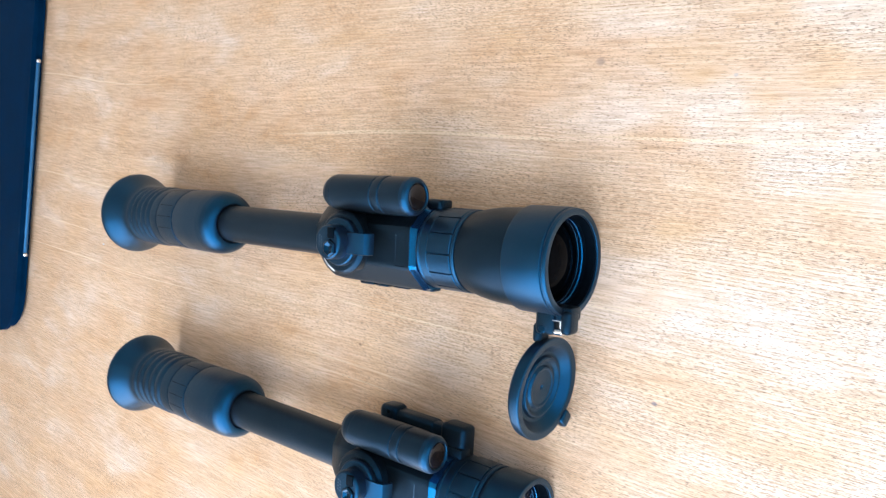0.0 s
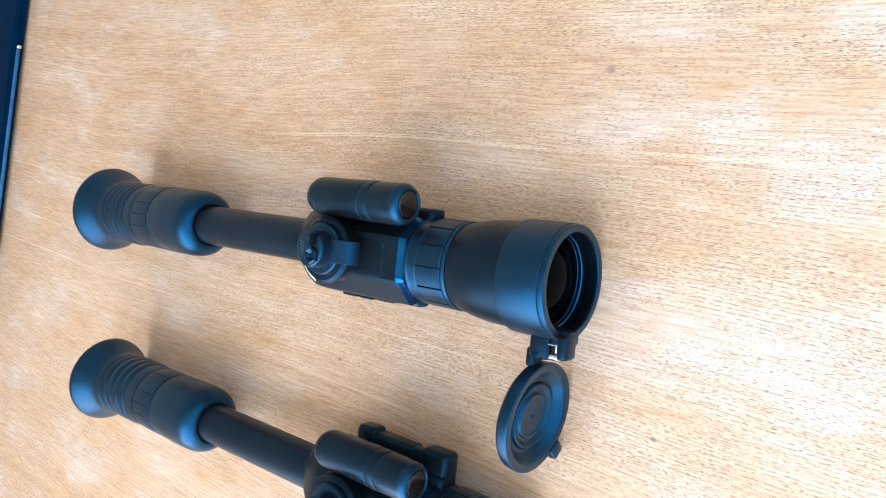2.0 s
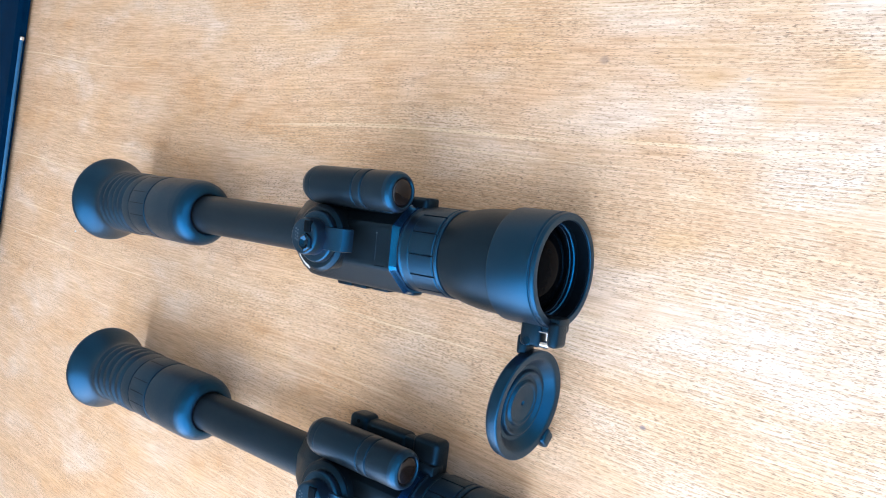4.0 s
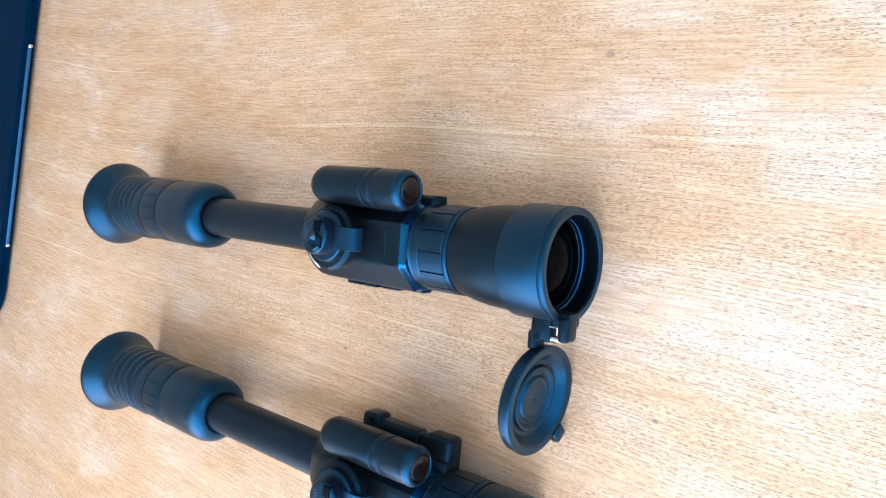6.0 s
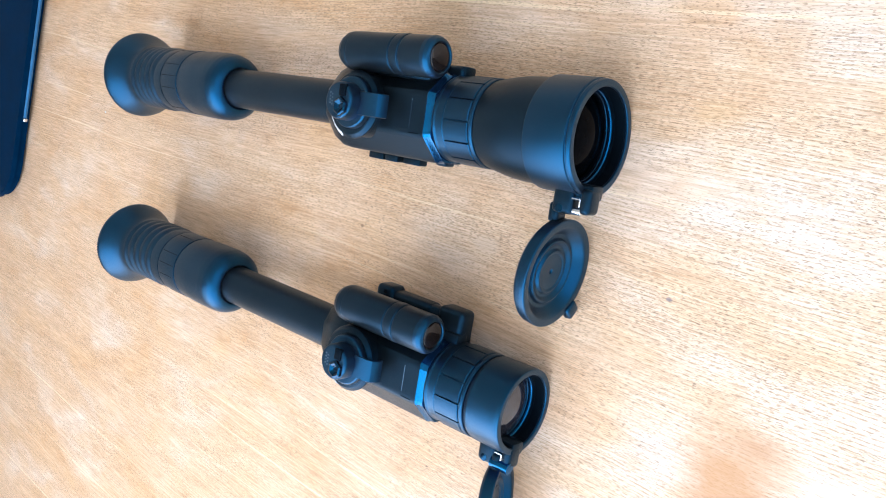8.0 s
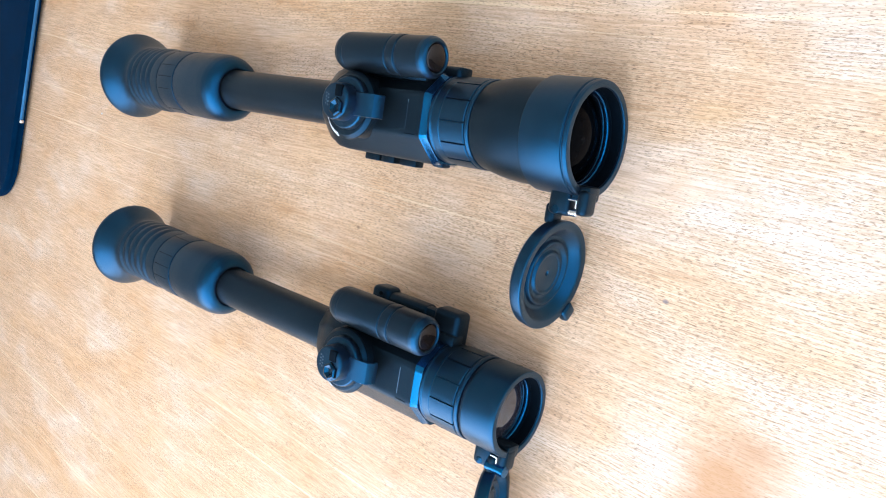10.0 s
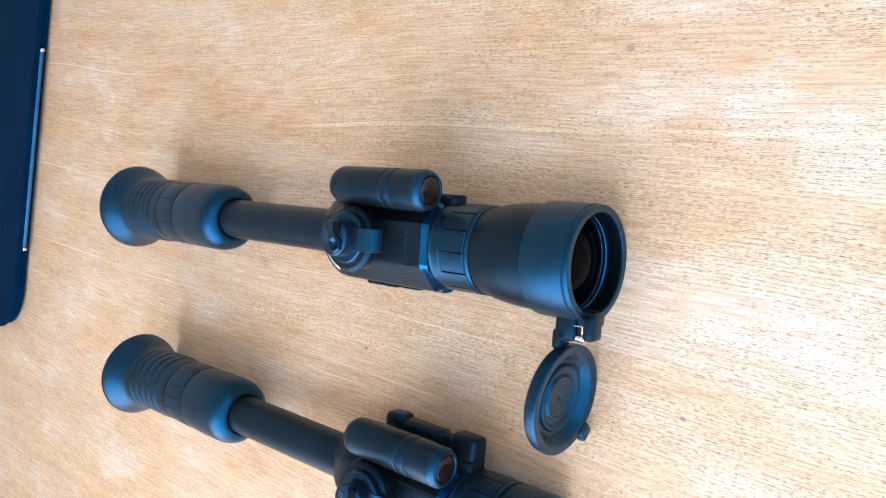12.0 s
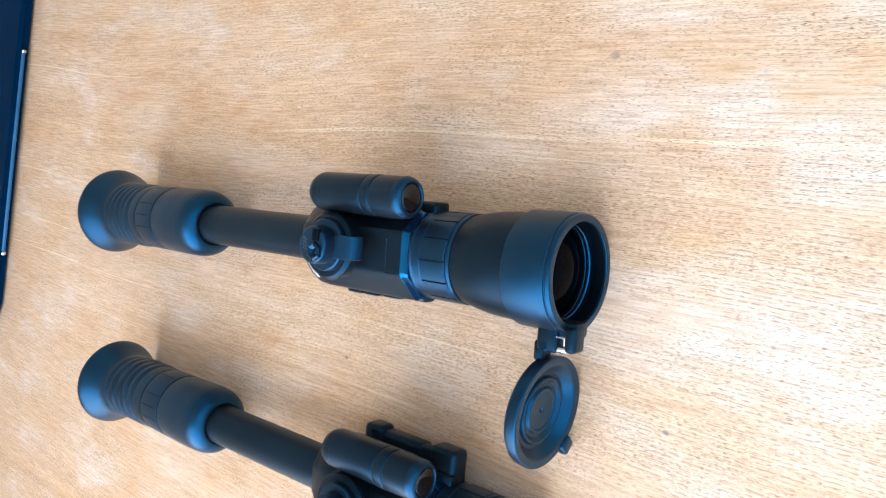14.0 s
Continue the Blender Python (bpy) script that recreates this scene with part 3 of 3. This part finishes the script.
    part("thread_ring", lathe(bent([(end - 0.0092, bore - 0.0008), (end - 0.0090, lr), (end - 0.0096, lr - 0.0006), (end - 0.0106, lr - 0.0006)], 0.0002), 112), SATIN, thing, angle=40)
    # hidden black disc added behind the lens to keep its inside dark
    part("blackout_disc", lathe([(end - 0.0195, 0.0), (end - 0.0195, lr + 0.0004)], 72), BLACKOUT, thing)
    part("retaining_ring", lathe(bent([(end - 0.0112, lr + 0.0004), (end - 0.0112, lr - 0.0008), (end - 0.0118, lr - 0.0012), (end - 0.0130, lr - 0.0012)], 0.0003), 96), GLOSS, thing)
    sag, seat = (0.0085, 0.0152) if long_objective else (0.0060, 0.0122)
    front = [(end - seat + sag * (1 - (i / 10) ** 2), max((lr - 0.0004) * i / 10, 0)) for i in range(11)]
    rear = [(end - seat - 0.0003, lr - 0.0004), (end - seat - 0.0003, 0.0)]
    part("objective_lens", lathe(front + rear, 96), LENS if long_objective else LENS_REFLECTION, thing, "coated front lens", angle=50)
    # flip cap standing open beside the objective
    if long_objective:
        hinge, centre, cr, spin = Vector((0.4625, -0.0375, 0.0060)), Vector((0.4480, -0.0742, 0.0002)), 0.0306, (-5.0, 0.0)
    else:
        hinge, centre, cr, spin = Vector((0.4165, -0.0325, 0.0020)), Vector((0.4150, -0.0610, -0.0010)), 0.0258, (8.0, 19.0)
    lug = bmesh.new()
    box(0.0126, 0.0160, 0.0110, (hinge.x - 0.0078, hinge.y + 0.0046, hinge.z), 0.0026, 3, bm=lug)
    box(0.0064, 0.0135, 0.0110, (hinge.x + 0.0056, hinge.y + 0.0048, hinge.z), 0.0024, 3, bm=lug)
    box(0.0230, 0.0080, 0.0110, (hinge.x - 0.0030, hinge.y + 0.0095, hinge.z - 0.002), 0.0015, 2, bm=lug)
    arm = part("hinge", lug, PLASTIC, thing)
    part("pin_head", turned_up(bent([(hinge.z + 0.0040, 0.0), (hinge.z + 0.0040, 0.0024), (hinge.z + 0.0056, 0.0024), (hinge.z + 0.0056, 0.0)], 0.0004), 24, (hinge.x - 0.0090, hinge.y - 0.0005, 0)), GLOSS, arm)
    pr, pin_end = (0.0020, hinge.x + 0.0030) if long_objective else (0.0036, hinge.x + 0.0088)
    pinbm = lathe(bent([(hinge.x - 0.0040, 0.0), (hinge.x - 0.0040, pr), (pin_end, pr), (pin_end, 0.0)], 0.0004), 24)
    bmesh.ops.translate(pinbm, vec=(0, hinge.y - 0.001, hinge.z + pr), verts=pinbm.verts)
    part("hinge_pin", pinbm, STEEL if long_objective else SATIN, arm, "bright steel pin" if long_objective else "satin black hinge barrel")
    spring = bmesh.new()
    box(0.0052, 0.0010, 0.0010, (hinge.x + 0.0002, hinge.y + 0.0056, hinge.z + 0.0050), 0.0003, 1, bm=spring)
    box(0.0010, 0.0044, 0.0010, (hinge.x + 0.0026, hinge.y + 0.0036, hinge.z + 0.0050), 0.0003, 1, bm=spring)
    part("spring", spring, STEEL, arm, "bright bent spring wire")
    k = cr / 0.0312
    disc = [(-0.0035, 0.0), (-0.0035, 0.0285), (-0.0015, 0.0306), (0.0045, 0.0312), (0.0052, 0.0306), (0.0048, 0.0268), (0.0042, 0.0258), (0.0002, 0.0222), (-0.0006, 0.0214), (-0.0006, 0.0192), (0.0014, 0.0184), (0.0018, 0.0176), (0.0014, 0.0168), (-0.0004, 0.0150), (-0.0004, 0.0132), (0.0012, 0.0122), (0.0012, 0.0112), (0.0004, 0.0104), (0.0004, 0.0014), (-0.0006, 0.0010), (-0.0006, 0.0)]
    bm = lathe(bent([(x, r * k) for x, r in disc], 0.0004, 2), 96)
    bmesh.ops.transform(bm, matrix=Matrix.Translation(centre) @ Matrix.Rotation(radians(spin[0]), 4, "Z") @ Matrix.Rotation(radians(spin[1]), 4, "Y"), verts=bm.verts)
    lid = part("flip_cap", bm, RUBBER, thing, "open flip-up cap with concentric rings", angle=30)
    part("cap_arm", box(0.0060, 0.0110, 0.0100, (centre.x + 0.0010, centre.y + cr + 0.0025, centre.z + 0.0045), 0.002, 3), PLASTIC, lid)
    ta = radians(226)
    part("cap_tab", box(0.0060, 0.0085, 0.0095, (centre.x + 0.0020, centre.y + (cr + 0.0022) * math.cos(ta), centre.z + (cr + 0.0022) * math.sin(ta)), 0.002, 3, turn=Matrix.Rotation(ta, 4, "X")), RUBBER, lid)
    return thing


def lying(x, y, z, yaw, dip):
    return pose(x, y, z, 0, 0, yaw) @ pose(0, 0, 0, 0, dip, 0)


scope(lying(0.0, 0.0, 0.0363, -0.12, 0.742), True, 0.0, "black rifle scope with long objective and open flip cap")
scope(lying(0.0186, -0.1480, 0.0363, -1.52, 1.461), False, 0.008, "black rifle scope with short objective and open flip cap")

# ---- loop of cord on the table ----
curve = bpy.data.curves.new("cord", "CURVE")
curve.dimensions, curve.bevel_depth, curve.bevel_resolution = "3D", 0.0011, 3
sp = curve.splines.new("NURBS")
loop = [(0.150, -0.53), (0.118, -0.45), (0.124, -0.385), (0.146, -0.366), (0.172, -0.366), (0.195, -0.40), (0.210, -0.46), (0.215, -0.55)]
sp.points.add(len(loop) - 1)
for p, (x, y) in zip(sp.points, loop):
    p.co = (x, y, 0.0012, 1)
sp.order_u, sp.use_endpoint_u = 4, True
cord_ob = new("cord", curve)
curve.materials.append(CORD)
tagged(cord_ob, "thin dark loop of cord lying on the table", "cord")

# ---- crumb beside the eyecup ----
rng = random.Random(7)
bm = bmesh.new()
bmesh.ops.create_icosphere(bm, subdivisions=2, radius=0.0010)
for v in bm.verts:
    v.co *= 1 + rng.uniform(-0.2, 0.2)
    v.co.z *= 0.7
bmesh.ops.translate(bm, vec=(-0.1431, -0.0428, 0.0007), verts=bm.verts)
tagged(part("crumb", bm, SCALE), "tiny pale crumb lying on the table", "crumb")
